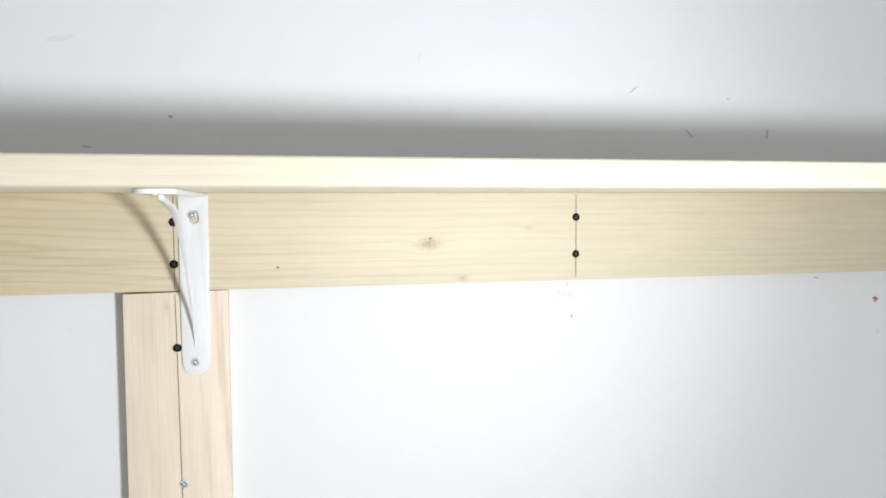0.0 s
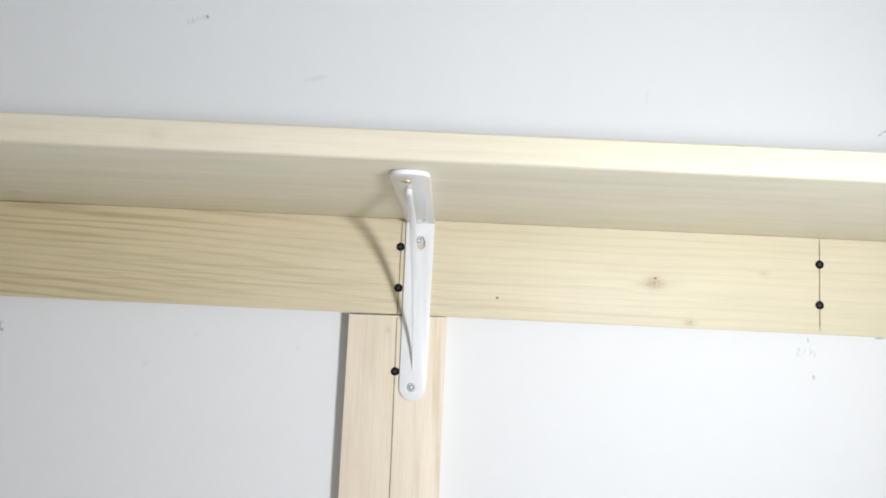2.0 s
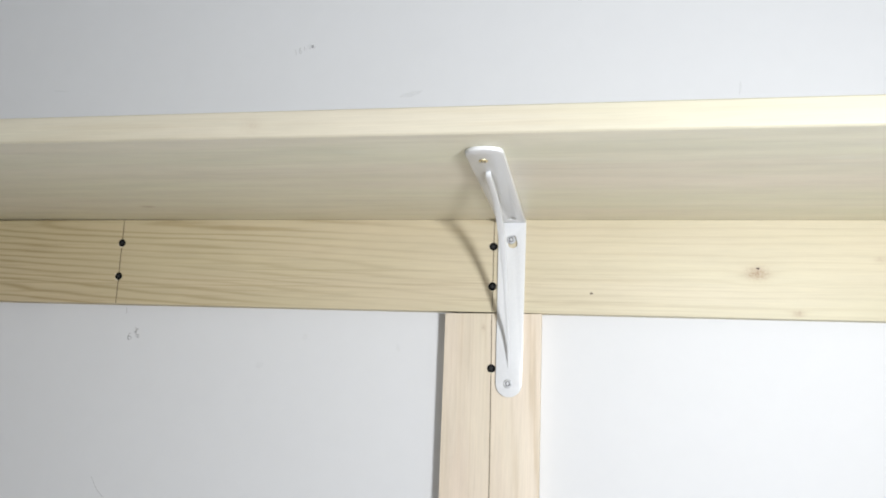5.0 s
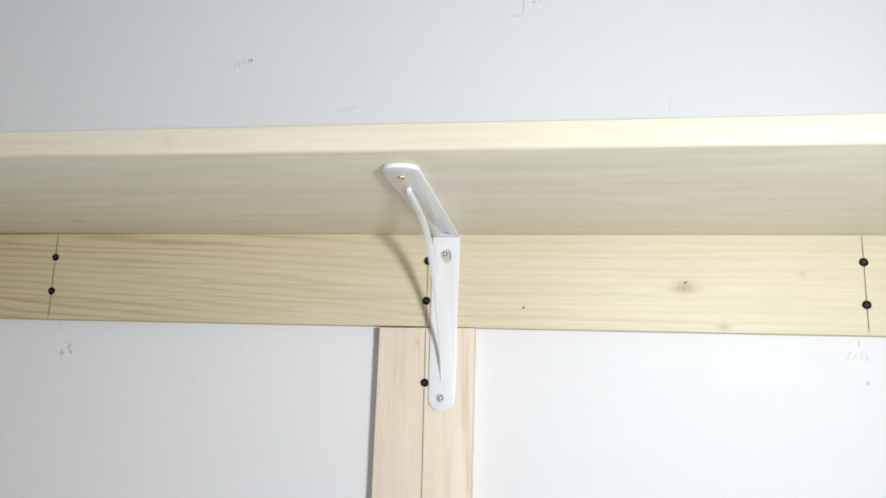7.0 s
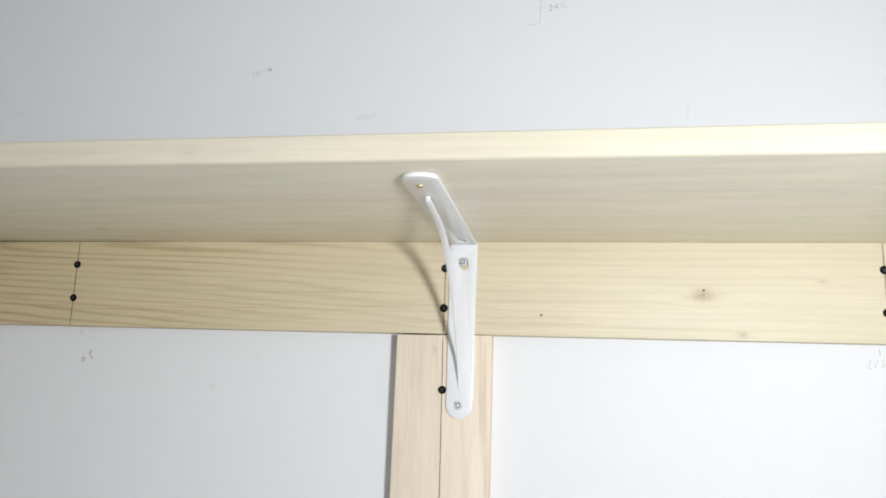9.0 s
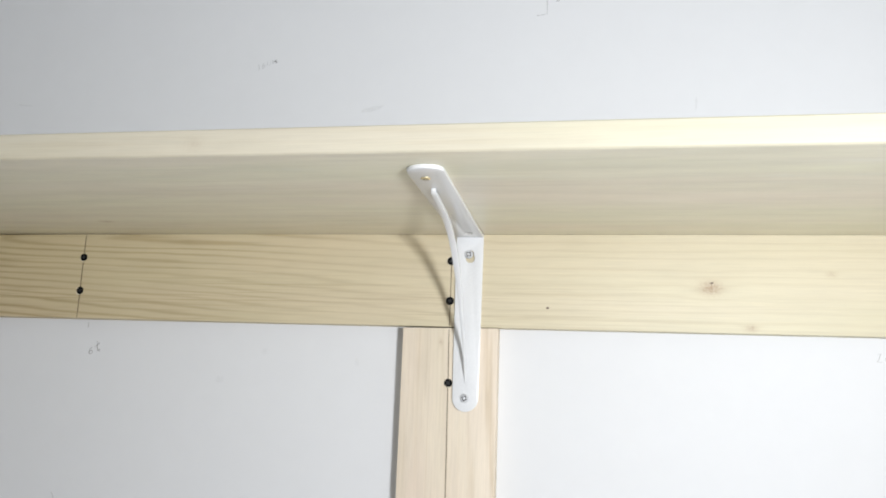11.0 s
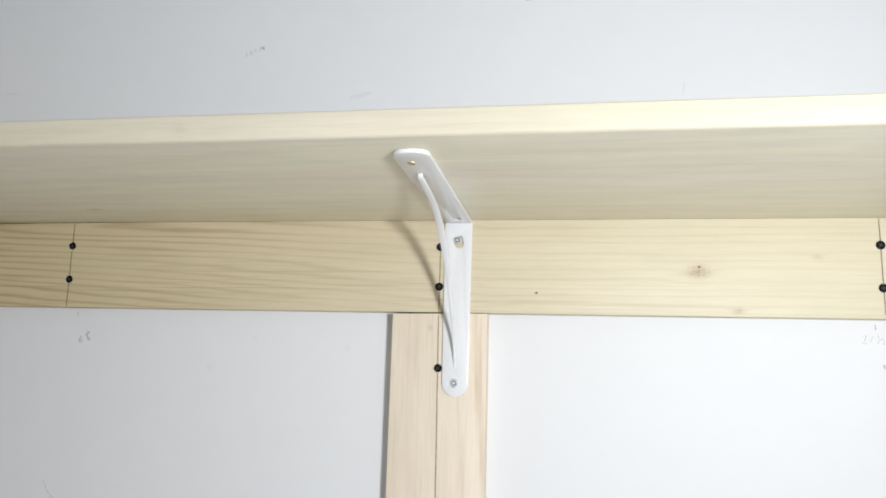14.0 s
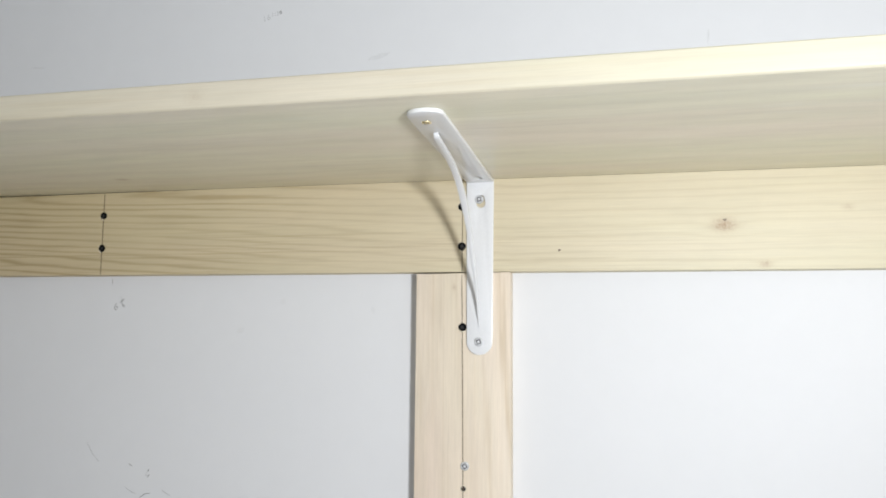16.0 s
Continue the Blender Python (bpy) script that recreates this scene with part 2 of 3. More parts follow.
# ---- building helpers ----


def part(name, bm, mat, parent=None, label=""):
    me = bpy.data.meshes.new(name)
    bm.to_mesh(me)
    bm.free()
    me.materials.append(mat)
    ob = new(name, me)
    if parent:
        ob.parent = parent
    if label:
        tagged(ob, label)
    return ob


def smooth(ob, angle=35):
    me = ob.data
    for f in me.polygons:
        f.use_smooth = max(abs(a) for a in f.normal) < 0.9995
    me.set_sharp_from_angle(angle=radians(angle))
    return ob


def box(x0, x1, y0, y1, z0, z1, bevel=0.0, segments=2):
    bm = bmesh.new()
    bmesh.ops.create_cube(bm, size=1.0)
    bmesh.ops.scale(bm, vec=(x1 - x0, y1 - y0, z1 - z0), verts=bm.verts)
    bmesh.ops.translate(bm, vec=((x0 + x1) / 2, (y0 + y1) / 2, (z0 + z1) / 2), verts=bm.verts)
    if bevel:
        bmesh.ops.bevel(bm, geom=list(bm.edges), offset=bevel, segments=segments, affect="EDGES", profile=0.6)
    return bm


def plate(outline, holes, thick, bevel=0.0):
    """A sheet in the xy plane with holes through it, z from 0 to thick."""
    cu = bpy.data.curves.new("plate", "CURVE")
    cu.dimensions, cu.fill_mode, cu.extrude = "2D", "BOTH", thick / 2 - bevel
    cu.bevel_depth, cu.bevel_resolution = bevel, 1
    cu.offset = -bevel
    for loop in (outline, *holes):
        sp = cu.splines.new("POLY")
        sp.points.add(len(loop) - 1)
        for p, (x, y) in zip(sp.points, loop):
            p.co = (x, y, 0, 1)
        sp.use_cyclic_u = True
    ob = bpy.data.objects.new("plate", cu)
    me = bpy.data.meshes.new_from_object(ob)
    bm = bmesh.new()
    bm.from_mesh(me)
    bmesh.ops.remove_doubles(bm, verts=bm.verts, dist=1e-6)
    bmesh.ops.translate(bm, vec=(0, 0, thick / 2), verts=bm.verts)
    bpy.data.objects.remove(ob)
    bpy.data.curves.remove(cu)
    bpy.data.meshes.remove(me)
    return bm


def arc(cx, cy, r, a0, a1, n):
    return [(cx + r * math.cos(radians(a0 + (a1 - a0) * i / n)), cy + r * math.sin(radians(a0 + (a1 - a0) * i / n))) for i in range(n + 1)]


def lathe(profile, n=24):
    """A body turned about z from (radius, height) pairs, closed where the radius is 0."""
    bm = bmesh.new()
    rings = []
    for r, z in profile:
        if r < 1e-7:
            rings.append([bm.verts.new((0, 0, z))])
        else:
            rings.append([bm.verts.new((r * math.cos(2 * math.pi * i / n), r * math.sin(2 * math.pi * i / n), z)) for i in range(n)])
    for a, b in zip(rings, rings[1:]):
        for i in range(n):
            j = (i + 1) % n
            if len(a) == 1:
                bm.faces.new((a[0], b[i], b[j]))
            elif len(b) == 1:
                bm.faces.new((a[i], b[0], a[j]))
            else:
                bm.faces.new((a[i], b[i], b[j], a[j]))
    bmesh.ops.recalc_face_normals(bm, faces=bm.faces)
    return bm


def moved(bm, m):
    bmesh.ops.transform(bm, matrix=m, verts=bm.verts)
    return bm


# ---- the room ----
Z0 = 1.600          # underside of the shelf
FACE = -0.019       # front of the boards
X0, X1, YB, H = -1.35, 1.75, -2.05, 2.42
tagged(part("wall_north", box(X0 - 0.1, X1 + 0.1, 0.0, 0.1, 0.0, H), WALL), "white painted wall with pencil marks and smudges", "wall", kind="structure")
# unseen surfaces, added to close the room and throw the lamp's light back
tagged(part("wall_south", box(X0 - 0.1, X1 + 0.1, YB - 0.1, YB, 0.0, H), WALL), "plain white painted wall", "wall", kind="structure")
tagged(part("wall_west", box(X0 - 0.1, X0, YB, 0.0, 0.0, H), WALL), "plain white painted wall", "wall", kind="structure")
tagged(part("wall_east", box(X1, X1 + 0.1, YB, 0.0, 0.0, H), WALL), "plain white painted wall", "wall", kind="structure")
tagged(part("floor", box(X0 - 0.1, X1 + 0.1, YB - 0.1, 0.1, -0.1, 0.0), FLOOR), "unseen pale wooden floor, lightened to bounce light up", "floor", kind="structure")
tagged(part("ceiling", box(X0 - 0.1, X1 + 0.1, YB - 0.1, 0.1, H, H + 0.1), CEIL), "plain white painted ceiling", "ceiling", kind="structure")

# ---- boards ----
YF = -0.2855
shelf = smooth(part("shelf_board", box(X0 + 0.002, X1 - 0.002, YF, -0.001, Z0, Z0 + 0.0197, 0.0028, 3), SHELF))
shelf.data.materials.append(SHELF_EDGE_DIMMED)
# front face takes the darkened copy of the wood
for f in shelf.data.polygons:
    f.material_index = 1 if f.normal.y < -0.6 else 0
tagged(shelf,
       "pale pine shelf board with eased edges on a wall cleat", "shelf")
bm = box(X0 + 0.002, X1 - 0.002, FACE, -0.0002, 1.5073, Z0 - 0.0001, 0.0004)
bmesh.ops.bisect_plane(bm, geom=bm.verts[:] + bm.edges[:] + bm.faces[:], plane_co=(-0.28, 0, 0), plane_no=(1, 0, 0))
for v in bm.verts:
    if v.co.x < -1.0 and v.co.z > 1.55:
        v.co.z -= 0.0034      # the shelf stands clear of the cleat towards this end
tagged(smooth(part("wall_cleat", bm, CLEAT)),
       "pale pine cleat board with a knot, screwed flat to the wall", "cleat")
bm = box(-0.0468, 0.0478, FACE, -0.0002, 0.0, 1.5056, 0.0008)
for v in bm.verts:
    if v.co.z > 1.0:
        v.co.z += 0.0013 * (v.co.x + 0.0468) / 0.0946
tagged(smooth(part("upright_board", bm, POST)), "pale pinkish pine upright board under the cleat, on the wall", "board")



# ---- shelf bracket ----
def shelf_bracket():
    base = new("shelf_bracket")
    base.location = (0, 0, 0)
    tagged(base, "white powder-coated steel shelf bracket with a curved brace", "bracket")
    th = 0.0024
    cx = 0.0177
    # wall leg: x across, second axis is z
    slot = [(0.0186 + x, z) for x, z in arc(0, 1.5755, 0.0046, 180, 360, 10) + arc(0, 1.5800, 0.0036, 0, 180, 10)]
    low = arc(0.0171, 1.4390, 0.0026, 0, 360, 15)[:-1]
    leg = [(0.0316, Z0 - 0.0022), (0.0042, Z0 - 0.0022)] + arc(cx, 1.4388, 0.0126, 180, 360, 18)
    m = Matrix(((1, 0, 0, 0), (0, 0, 1, FACE - th - 0.0001), (0, 1, 0, 0), (0, 0, 0, 1)))
    bm = moved(plate(leg, (slot, low), th, 0.0005), m)
    bmesh.ops.recalc_face_normals(bm, faces=bm.faces)
    smooth(part("wall_leg", bm, WHITE, base), 30)
    # shelf arm: x across, second axis is y
    end = -0.2615
    tip = arc(0.0212, end + 0.0108, 0.0104, 0, -80, 10)
    tip2 = arc(0.0164, end + 0.0126, 0.0122, -98, -180, 10)
    crown = [(0.0185, end - 0.0001)]
    bendhole = [(0.0193 + x, -0.0405 + 1.7 * y) for x, y in arc(0, 0, 0.0034, 0, 360, 15)[:-1]]
    armo = [(0.0040, FACE - 0.0022), (0.0314, FACE - 0.0022)] + tip + crown + tip2
    bm = moved(plate(armo, (bendhole,), 0.0036, 0.0013), Matrix.Translation((0, 0, Z0 - 0.0037)))
    bmesh.ops.recalc_face_normals(bm, faces=bm.faces)
    smooth(part("shelf_arm", bm, WHITE, base), 30)
    # rolled bend between the two legs
    bm = bmesh.new()
    prof = [(FACE - 0.0001, Z0 - 0.0022), (FACE - 0.0001, Z0 - 0.0001), (FACE - 0.0022, Z0 - 0.0001), (FACE - 0.0022, Z0 - 0.0012), (FACE - 0.0023, Z0 - 0.0023), (FACE - 0.0012, Z0 - 0.0022)]
    a = [bm.verts.new((0.0045, y, z)) for y, z in prof]
    b = [bm.verts.new((0.0313, y, z)) for y, z in prof]
    for i in range(len(prof)):
        j = (i + 1) % len(prof)
        bm.faces.new((a[i], a[j], b[j], b[i]))
    bm.faces.new(a[::-1]), bm.faces.new(b)
    bmesh.ops.recalc_face_normals(bm, faces=bm.faces)
    part("bend", bm, WHITE, base)
    # open brace: a pressed strip that swings in towards the corner, free between its two ends
    knots = [(-0.2095, 1.5962), (-0.2088, 1.5938), (-0.2040, 1.5917), (-0.1820, 1.5890), (-0.1520, 1.5850), (-0.1250, 1.5775), (-0.1030, 1.5665), (-0.0835, 1.5510), (-0.0660, 1.5330), (-0.0520, 1.5125), (-0.0350, 1.4880), (-0.0245, 1.4630), (-0.0204, 1.4470)]
    line = []
    for i in range(len(knots) - 1):
        p = [Vector(knots[max(0, min(len(knots) - 1, i + k))]) for k in (-1, 0, 1, 2)]
        for s in range(5):
            t = s / 5
            line.append(0.5 * ((2 * p[1]) + (p[2] - p[0]) * t + (2 * p[0] - 5 * p[1] + 4 * p[2] - p[3]) * t * t + (3 * p[1] - p[0] - 3 * p[2] + p[3]) * t ** 3))
    line.append(Vector(knots[-1]))
    n = len(line)
    bm = bmesh.new()
    rows = []
    for i, e in enumerate(line):
        u = i / (n - 1)
        half = 0.0031 * min(1.0, 0.55 + 0.9 * u, 0.08 + 1.9 * (1 - u))
        d = (line[min(i + 1, n - 1)] - line[max(i - 1, 0)]).normalized()
        back = Vector((-d.y, d.x))
        if back.x < 0 and back.y < 0:
            back = -back
        if back.x + back.y < 0:
            back = -back
        x = 0.0160 + 0.0014 * u - 0.0008 * math.sin(math.pi * u)
        deep = 0.0034 * min(1.0, 0.7 + 3 * u, 0.25 + 3 * (1 - u))
        ring = ((-1.0, 0.45), (-0.94, 0.10), (-0.60, 0.0), (0.60, 0.0), (0.94, 0.10), (1.0, 0.45), (0.9, 1.0), (-0.9, 1.0))
        rows.append([bm.verts.new((x + half * k, e.x + back.x * deep * q, e.y + back.y * deep * q)) for k, q in ring])
    for a, b in zip(rows, rows[1:]):
        for k in range(8):
            j = (k + 1) % 8
            bm.faces.new((a[k], a[j], b[j], b[k]))
    bm.faces.new(rows[0]), bm.faces.new(rows[-1][::-1])
    bmesh.ops.recalc_face_normals(bm, faces=bm.faces)
    smooth(part("brace", bm, WHITE, base, "curved pressed brace strip"), 50)
    return base


shelf_bracket()


# ---- screws ----
def screw(label, mat, r, high, recess, group):
    """A screw head on the plane z = 0 with its shank behind it."""
    base = new("screw")
    tagged(base, label, "screw", group)
    if recess == "cross":
        prof = [(0, -0.012), (r * 0.4, -0.010), (r * 0.4, -0.003), (r * 0.97, -0.0002), (r, high * 0.5), (r * 0.93, high), (r * 0.62, high * 0.82), (0, high * 0.72)]
    else:
        prof = [(0, -0.012), (r * 0.45, -0.010), (r * 0.45, -0.0002), (r, 0.0), (r * 0.99, high * 0.35), (r * 0.93, high * 0.72), (r * 0.80, high * 0.92), (r * 0.74, high * 0.70), (r * 0.68, high * 0.93), (0, high)]
    smooth(part("head", lathe(prof), mat, base), 40)
    if recess == "cross":
        w, l = r * 0.14, r * 0.52
        out = [(w, w), (w, l), (-w, l), (-w, w), (-l, w), (-l, -w), (-w, -w), (-w, -l), (w, -l), (w, -w), (l, -w), (l, w)]
        z = high * 0.86
    else:
        w = r * 0.50
        out = [(w, w), (-w, w), (-w, -w), (w, -w)]
        z = high * 0.99
    bm = bmesh.new()
    top = [bm.verts.new((x, y, z + 0.00005)) for x, y in out]
    low = [bm.verts.new((x * 0.8, y * 0.8, z - 0.0006)) for x, y in out]
    for i in range(len(out)):
        j = (i + 1) % len(out)
        bm.faces.new((top[i], top[j], low[j], low[i]))
    if recess == "cross":
        bm.faces.new(top)
        bm.faces.new(low[::-1])
    else:
        # a square socket: its shade is a dark painted rim round a pale floor
        rim = [bm.verts.new((x * 0.56, y * 0.56, z + 0.00004)) for x, y in out]
        for i in range(4):
            j = (i + 1) % 4
            bm.faces.new((top[i], top[j], rim[j], rim[i]))
    bmesh.ops.recalc_face_normals(bm, faces=bm.faces)
    part("drive_recess", bm, PIT_SHADE if recess == "cross" else SOCKET_SHADE, base)
    return base


def facing(x, y, z, spin=0.0):
    return pose(x, y, z, 90, 0, 0) @ pose(0, 0, 0, 0, 0, spin)


black = screw("black drywall screw driven flush into the pine board", BLACK, 0.0041, 0.0007, "cross", "black screws in the boards")
places = [(-0.4091, 1.5738, 20), (-0.4089, 1.5372, 50), (-0.0006, 1.5727, 10), (-0.0006, 1.5328, 70), (0.0004, 1.4529, 35), (0.4055, 1.5744, 60), (0.4055, 1.5351, 5)]
black.matrix_basis = facing(places[0][0], FACE, places[0][1], places[0][2])
for x, z, spin in places[1:]:
    copy_thing(black, facing(x, FACE, z, spin))
silver = screw("zinc-plated square-drive screw in the bracket", ZINC, 0.0044, 0.0016, "square", "zinc screws in the bracket")
silver.matrix_basis = facing(0.0172, FACE - 0.0024, 1.5792, 8)
copy_thing(silver, facing(0.0171, FACE - 0.0024, 1.4390, 20))
copy_thing(tagged(silver), facing(0.0036, FACE, 1.3203, 30))["label"] = "zinc-plated square-drive screw in the upright board"
yellow = screw("brass-coloured screw in the bracket under the shelf", BRASS, 0.0034, 0.0009, "square", "")
yellow.matrix_basis = pose(0.0155, -0.2370, Z0 - 0.0037, 180, 0, 0)

# torn fibres round some screws
def splinters(x, z, seed):
    rnd = random.Random(seed)
    bm = bmesh.new()
    for _ in range(5):
        a = radians(rnd.uniform(130, 290))
        r0, r1 = 0.0039, rnd.uniform(0.0050, 0.0064)
        c, s = math.cos(a), math.sin(a)
        q = 0.0013
        base_pts = [(x + r0 * c - q * s, z + r0 * s + q * c), (x + r0 * c + q * s, z + r0 * s - q * c), (x + r1 * c, z + r1 * s)]
        lo = [bm.verts.new((u, FACE - 0.0001, v)) for u, v in base_pts]
        hi = bm.verts.new((x + r0 * c, FACE - 0.0008, z + r0 * s))
        for i in range(3):
            bm.faces.new((lo[i], lo[(i + 1) % 3], hi))
    bmesh.ops.recalc_face_normals(bm, faces=bm.faces)
    tagged(part("splinters", bm, SPLINTER), "pale torn wood fibres beside a screw", "splinters", kind="stuff")


for i, (x, z) in enumerate(((-0.4091, 1.5738), (-0.4089, 1.5372), (0.0004, 1.4529), (-0.0006, 1.5727))):
    splinters(x, z, i)

# unused pilot hole in the upright board: a near-black disc painted as its shade, with a pale torn rim
hole = new("pilot_hole")
tagged(hole, "small dark drilled pilot hole with a torn rim", "hole")
part("bore_shade", moved(lathe([(0, -0.0004), (0.0024, -0.0004), (0.0024, 0.0002), (0, 0.0001)], 16), facing(0.0023, FACE, 1.2990)), PIT_SHADE, hole)
part("rim", moved(lathe([(0.0023, 0.0), (0.0025, 0.0004), (0.0030, 0.0001), (0.0031, 0.0)], 16), facing(0.0023, FACE, 1.2990)), SPLINTER, hole)


# ---- pencil lines and marks ----
def strokes(name, lines, width, y, mat, label, category="pencil mark"):
    """Thin drawn strokes on a plane facing the room, each a list of (x, z)."""
    bm = bmesh.new()
    for line in lines:
        pts = [Vector(p) for p in line]
        left, right = [], []
        for i, p in enumerate(pts):
            d = (pts[min(i + 1, len(pts) - 1)] - pts[max(i - 1, 0)]).normalized()
            nrm = Vector((-d.y, d.x)) * width / 2 * (0.75 if i in (0, len(pts) - 1) else 1.0)
            left.append(bm.verts.new((p.x + nrm.x, y, p.y + nrm.y)))
            right.append(bm.verts.new((p.x - nrm.x, y, p.y - nrm.y)))
        for i in range(len(pts) - 1):
            bm.faces.new((left[i], left[i + 1], right[i + 1], right[i]))
    bmesh.ops.recalc_face_normals(bm, faces=bm.faces)
    return tagged(part(name, bm, mat), label, category, kind="stuff")


def smear(cx, cz, w, h, turn, mat, label, category="smudge", y=-0.0004):
    """An uneven rubbed patch on the wall."""
    rnd = random.Random(int(abs(cx * 7919 + cz * 104729) * 1000))
    bm = bmesh.new()
    c, s = math.cos(radians(turn)), math.sin(radians(turn))
    ring = []
    for i in range(18):
        a = 2 * math.pi * i / 18
        k = rnd.uniform(0.65, 1.1)
        u, v = w / 2 * k * math.cos(a), h / 2 * k * math.sin(a)
        ring.append(bm.verts.new((cx + u * c - v * s, y, cz + u * s + v * c)))
    bm.faces.new(ring)
    bmesh.ops.recalc_face_normals(bm, faces=bm.faces)
    return tagged(part("smudge", bm, mat), label, category, kind="stuff")


YL = FACE - 0.0003
rnd = random.Random(4)


def ruled(x0, z0, x1, z1, n=9, wob=0.00012):
    return [(x0 + (x1 - x0) * i / n + rnd.uniform(-wob, wob), z0 + (z1 - z0) * i / n) for i in range(n + 1)]


strokes("pencil_line", [ruled(-0.4091, 1.5990, -0.4088, 1.5078)], 0.0010, YL, LINE, "pencil line ruled down the pine cleat", "pencil line")
strokes("pencil_line", [ruled(0.0000, 1.5990, -0.0004, 1.5078)], 0.0008, YL, LINE, "pencil line ruled down the pine cleat", "pencil line")
strokes("pencil_line", [ruled(0.4053, 1.5990, 0.4058, 1.5110)], 0.0008, YL, LINE, "pencil line ruled down the pine cleat", "pencil line")
strokes("pencil_line", [ruled(-0.0004, 1.5048, 0.0030, 1.20, 20)], 0.0008, YL, LINE, "pencil line ruled down the upright board", "pencil line")

YW = -0.0004
strokes("pencil_scale", [ruled(0.0905, 1.8446, 0.0913, 1.9591, 14, 0.0003), [(0.0903, 1.8449), (0.0858, 1.8434), (0.0798, 1.8429)],
                         [(0.0891, 1.8619), (0.0933, 1.8618)], [(0.0893, 1.8893), (0.0928, 1.8893)], [(0.0838, 1.9041), (0.0908, 1.9043)]],
        0.0006, YW, PENCIL, "vertical pencil line with ticks on the white wall")


def writing(text, x, z, high, lean, mat, label, tilt=0.0):
    cu = bpy.data.curves.new("writing", "FONT")
    cu.body, cu.size, cu.shear, cu.space_character, cu.offset = text, high * 1.38, lean, 1.12, -high * 0.012
    ob = bpy.data.objects.new("writing", cu)
    me = bpy.data.meshes.new_from_object(ob)
    bpy.data.objects.remove(ob)
    bm = bmesh.new()
    bm.from_mesh(me)
    bpy.data.meshes.remove(me)
    bpy.data.curves.remove(cu)
    moved(bm, pose(x, YW, z, 90, 0, 0) @ pose(0, 0, 0, 0, 0, tilt))
    return tagged(part("pencil_writing", bm, mat), label, "pencil writing", kind="stuff")


writing("24\u00bd", 0.0990, 1.8576, 0.0075, 0.2, PENCIL, "small pencilled number 24 and a half on the white wall", 10)
writing("16", -0.2339, 1.7925, 0.0070, 0.15, FAINT, "faint pencilled number sixteen on the white wall", 20)
writing("1/16", -0.2243, 1.7980, 0.0052, 0.15, PENCIL, "small pencilled fraction on the white wall", 12)


def scribble(x, z, w, h, count, tilt, mat, width, label):
    """Unreadable pencil figures as short plain bars."""
    r2 = random.Random(count * 31 + int(abs(x) * 1000))
    lines = []
    for i in range(count):
        u = x + w * (i + 0.5) / count - w / 2
        v = z + tilt * (u - x)
        k = r2.uniform(0.35, 0.5) * h
        lean = r2.uniform(-0.1, 0.35) * h
        lines.append([(u - lean / 2, v - k), (u + r2.uniform(-0.1, 0.1) * h, v), (u + lean / 2, v + k)])
    return strokes("pencil_figures", lines, width, YW, mat, label)


scribble(0.1058, 1.8893, 0.009, 0.0045, 3, 0.1, SOFT, 0.0012, "faint unreadable pencil figures beside the scale line")
writing("6", -0.4035, 1.4690, 0.0085, 0.15, PENCIL, "pencilled six on the wall below the cleat", 8)
strokes("pencil_figures", [[(-0.3938, 1.4835), (-0.3930, 1.4760), (-0.3912, 1.4728)], [(-0.3962, 1.4775), (-0.3905, 1.4822)], [(-0.3925, 1.4748), (-0.3893, 1.4752), (-0.3897, 1.4724), (-0.3925, 1.4748)]],
        0.0012, YW, PENCIL, "small crossed pencil strokes of a fraction on the wall")
strokes("pencil_figures", [[(0.3925, 1.4925), (0.3955, 1.4935), (0.3935, 1.4880), (0.3915, 1.4862), (0.3960, 1.4858)], [(0.3985, 1.4868), (0.4012, 1.4932)],
                           [(0.4055, 1.4938), (0.4060, 1.4900)], [(0.4042, 1.4865), (0.4095, 1.4915)], [(0.4090, 1.4890), (0.4108, 1.4885), (0.4088, 1.4858), (0.4115, 1.4857)]],
        0.0009, YW, FAINT, "very faint rubbed-out pencil figures on the wall")
strokes("pencil_tick", [[(-0.4070, 1.5042), (-0.4069, 1.4986)]], 0.0008, YW, PENCIL, "short pencil tick on the wall under the cleat")
strokes("pencil_tick", [[(0.4034, 1.5041), (0.4037, 1.4985)]], 0.0008, YW, SOFT, "faint pencil tick on the wall under the cleat")
smear(0.4089, 1.4654, 0.0028, 0.0048, 8, PENCIL, "small grey nick in the white paint")
smear(-0.2135, 1.8032, 0.0036, 0.0040, 30, PENCIL, "small dark pencil blot on the white wall")
smear(-0.0976, 1.7428, 0.0260, 0.0055, 14, SMUDGE, "pale grey rub mark on the white wall")
smear(-0.5260, 1.7603, 0.0230, 0.0020, -4, SMUDGE, "thin grey scuff on the white wall")
smear(0.2402, 1.7379, 0.0028, 0.0150, -6, SMUDGE, "thin upright grey scuff on the white wall")
strokes("scuff_mark", [[(0.4744, 1.7095), (0.4796, 1.7134), (0.4852, 1.7175)]], 0.0020, YW, SCUFF, "short slanting dark scuff on the white wall", "scuff")
strokes("scuff_mark", [[(0.5448, 1.6708), (0.5470, 1.6682), (0.5529, 1.6627)]], 0.0024, YW, SCUFF, "dark dent with a trailing scratch in the wall", "scuff")
strokes("scuff_mark", [[(0.6491, 1.6741), (0.6487, 1.6684), (0.6483, 1.6627)]], 0.0030, YW, SCUFF, "short upright dark scuff on the white wall", "scuff")
strokes("scuff_mark", [[(0.5951, 1.7075), (0.5986, 1.7057)]], 0.0012, YW, PENCIL, "tiny dark scratch on the white wall", "scuff")
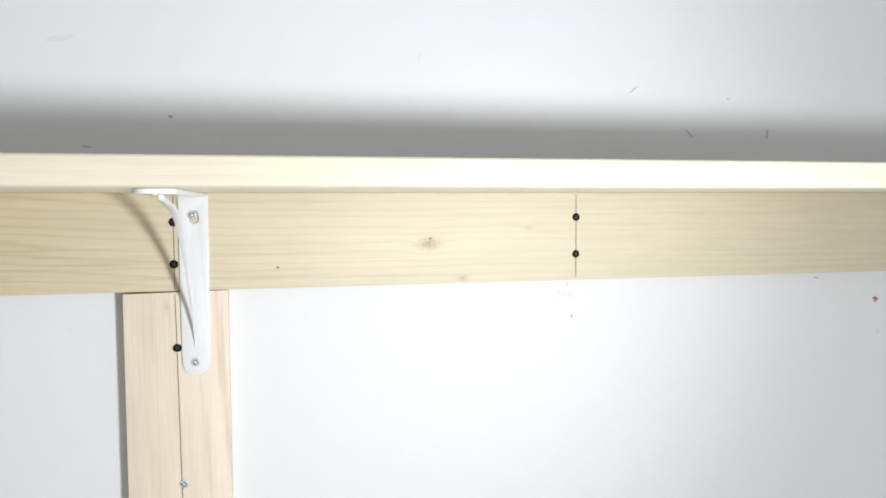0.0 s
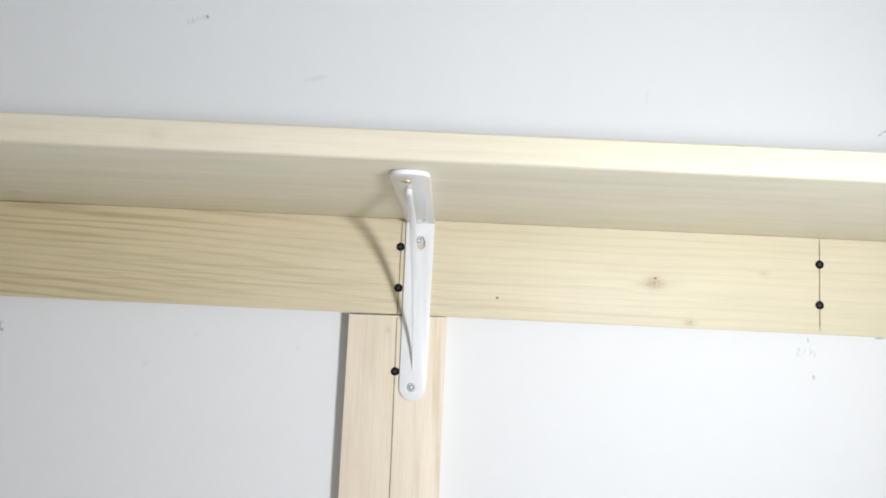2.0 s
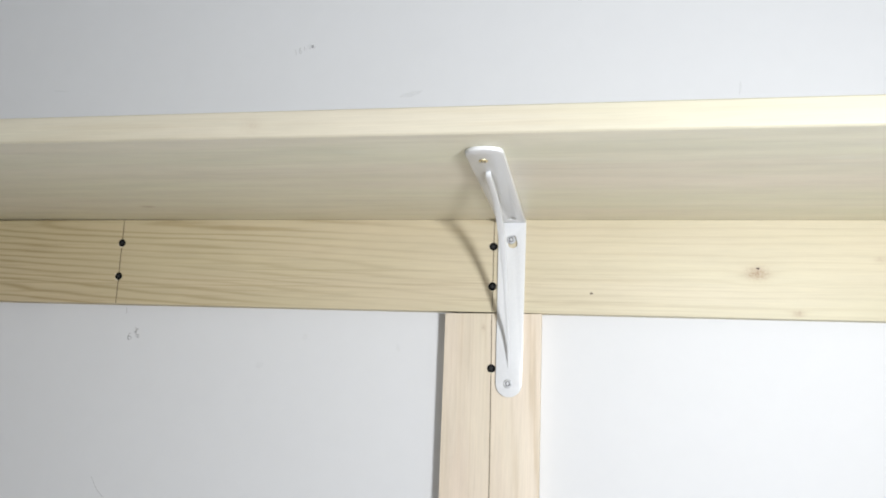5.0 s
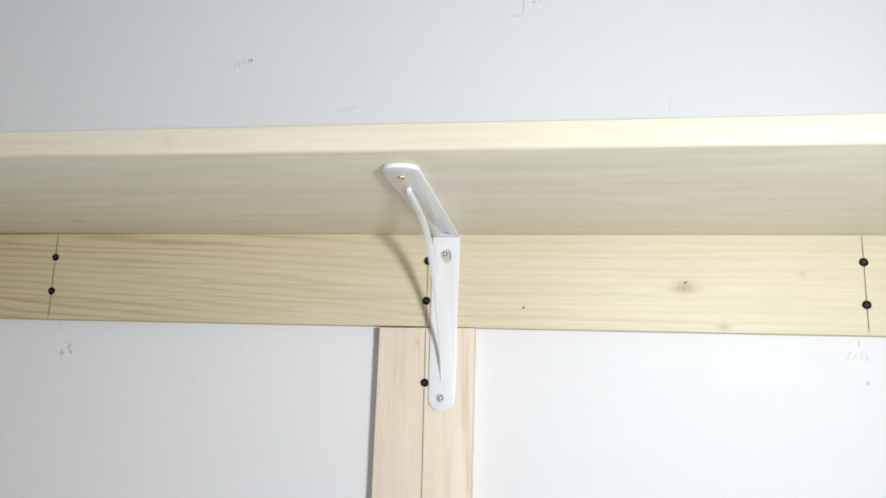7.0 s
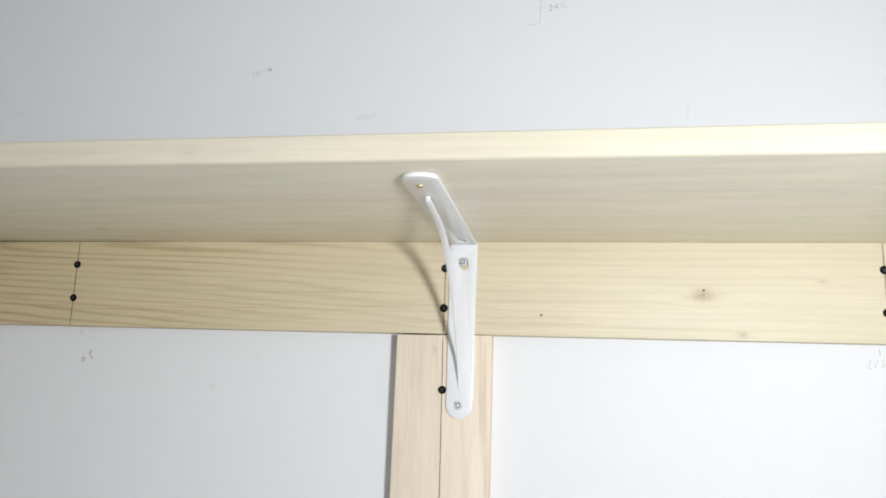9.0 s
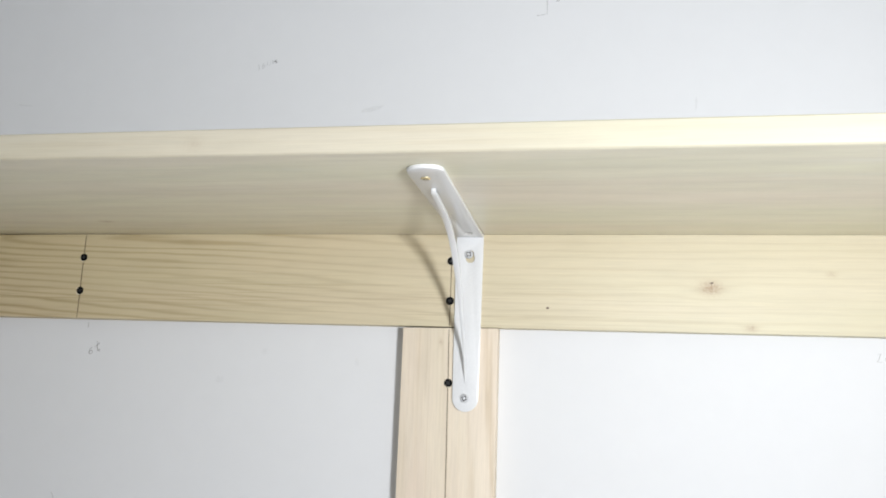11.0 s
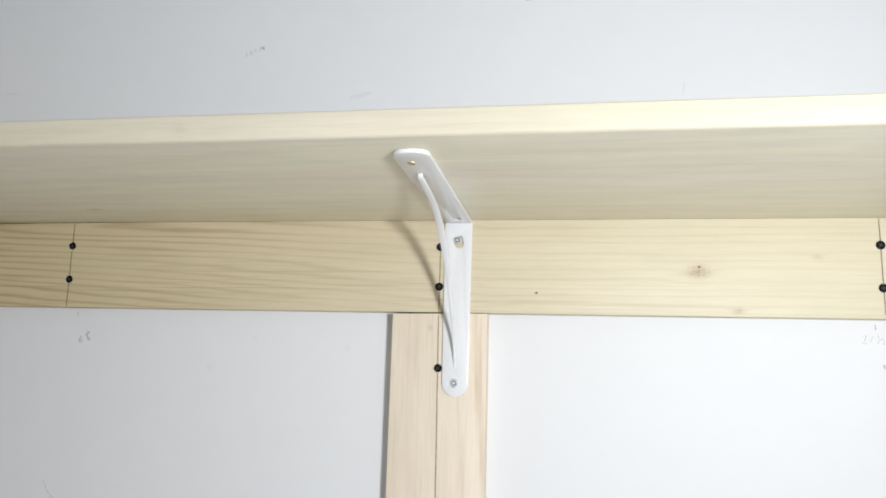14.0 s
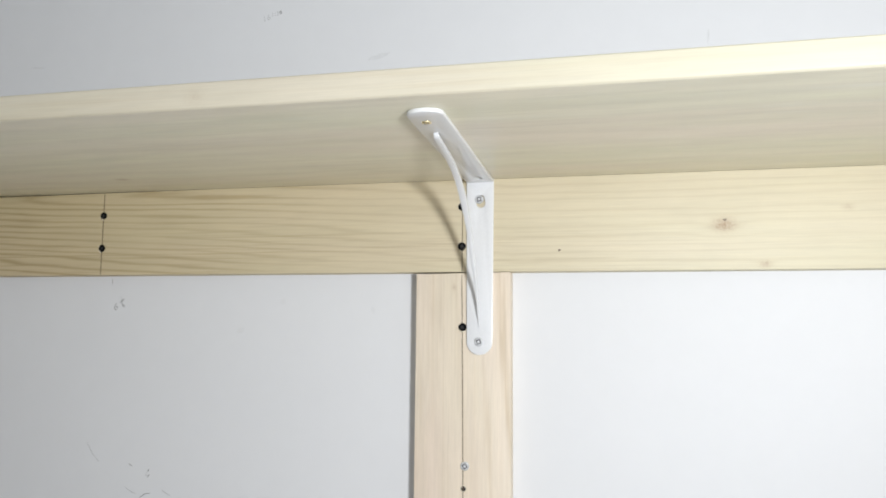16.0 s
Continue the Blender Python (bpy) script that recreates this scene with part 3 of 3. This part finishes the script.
strokes("scuff_mark", [[(-0.0806, 1.6444), (-0.0771, 1.6432), (-0.0736, 1.6428)]], 0.0016, YW, PENCIL, "tiny dark scratch on the white wall", "scuff")
smear(-0.0027, 1.6732, 0.0042, 0.0036, 0, PENCIL, "tiny grey speck on the white wall")
smear(0.0449, 1.6518, 0.0042, 0.0036, 0, SMUDGE, "tiny grey speck on the white wall")
strokes("crayon_mark", [[(0.8009, 1.4709), (0.8042, 1.4743), (0.8056, 1.4690)], [(0.8009, 1.4727), (0.8093, 1.4714)], [(0.8043, 1.4675), (0.8051, 1.4738)]], 0.0030, YW, PINK, "small pink crayon mark on the white wall", "mark")
strokes("scuff_mark", [[(0.7161, 1.5004), (0.7227, 1.4992)]], 0.0018, YW, PENCIL, "short grey scratch on the white wall", "scuff")
smear(0.7914, 1.4248, 0.0034, 0.0030, 0, SMUDGE, "tiny grey speck on the white wall")
smear(0.8092, 1.4315, 0.0060, 0.0080, 60, SMUDGE, "faint grey rub mark on the white wall")
strokes("scuff_mark", [[(-0.4273, 1.3233), (-0.4196, 1.3108), (-0.4105, 1.3028)]], 0.0008, YW, FAINT, "faint long scratch on the white wall", "scuff")
strokes("scuff_mark", [[(-0.3731, 1.3018), (-0.3690, 1.3000)]], 0.0012, YW, PENCIL, "short grey scratch on the white wall", "scuff")
strokes("scuff_mark", [[(-0.3488, 1.2976), (-0.3496, 1.2941)], [(-0.3518, 1.2916), (-0.3493, 1.2891), (-0.3478, 1.2916)]], 0.0014, YW, PENCIL, "small blue-grey nick on the white wall", "scuff")
strokes("scuff_mark", [[(-0.3760, 1.2769), (-0.3679, 1.2724), (-0.3628, 1.2710)]], 0.0011, YW, FAINT, "grey slanting scratch on the white wall", "scuff")
strokes("scuff_mark", [[(-0.3577, 1.2675), (-0.3517, 1.2715), (-0.3456, 1.2726)]], 0.0011, YW, SOFT, "faint grey scratch on the white wall", "scuff")
strokes("scuff_mark", [[(-0.3315, 1.2761), (-0.3249, 1.2727), (-0.3214, 1.2712)]], 0.0012, YW, FAINT, "grey slanting scratch on the white wall", "scuff")
smear(-0.1984, 1.4785, 0.0070, 0.0080, -30, GHOST, "faint grey rub mark on the white wall")
smear(0.4733, 1.5061, 0.0110, 0.0018, 0, PENCIL, "dark scuff on the wall under the cleat edge")
smear(-0.2467, 1.4478, 0.0120, 0.0075, 15, GHOST, "faint grey rub mark on the white wall")
smear(-0.0976, 1.4701, 0.0050, 0.0080, 10, GHOST, "faint grey rub mark on the white wall")
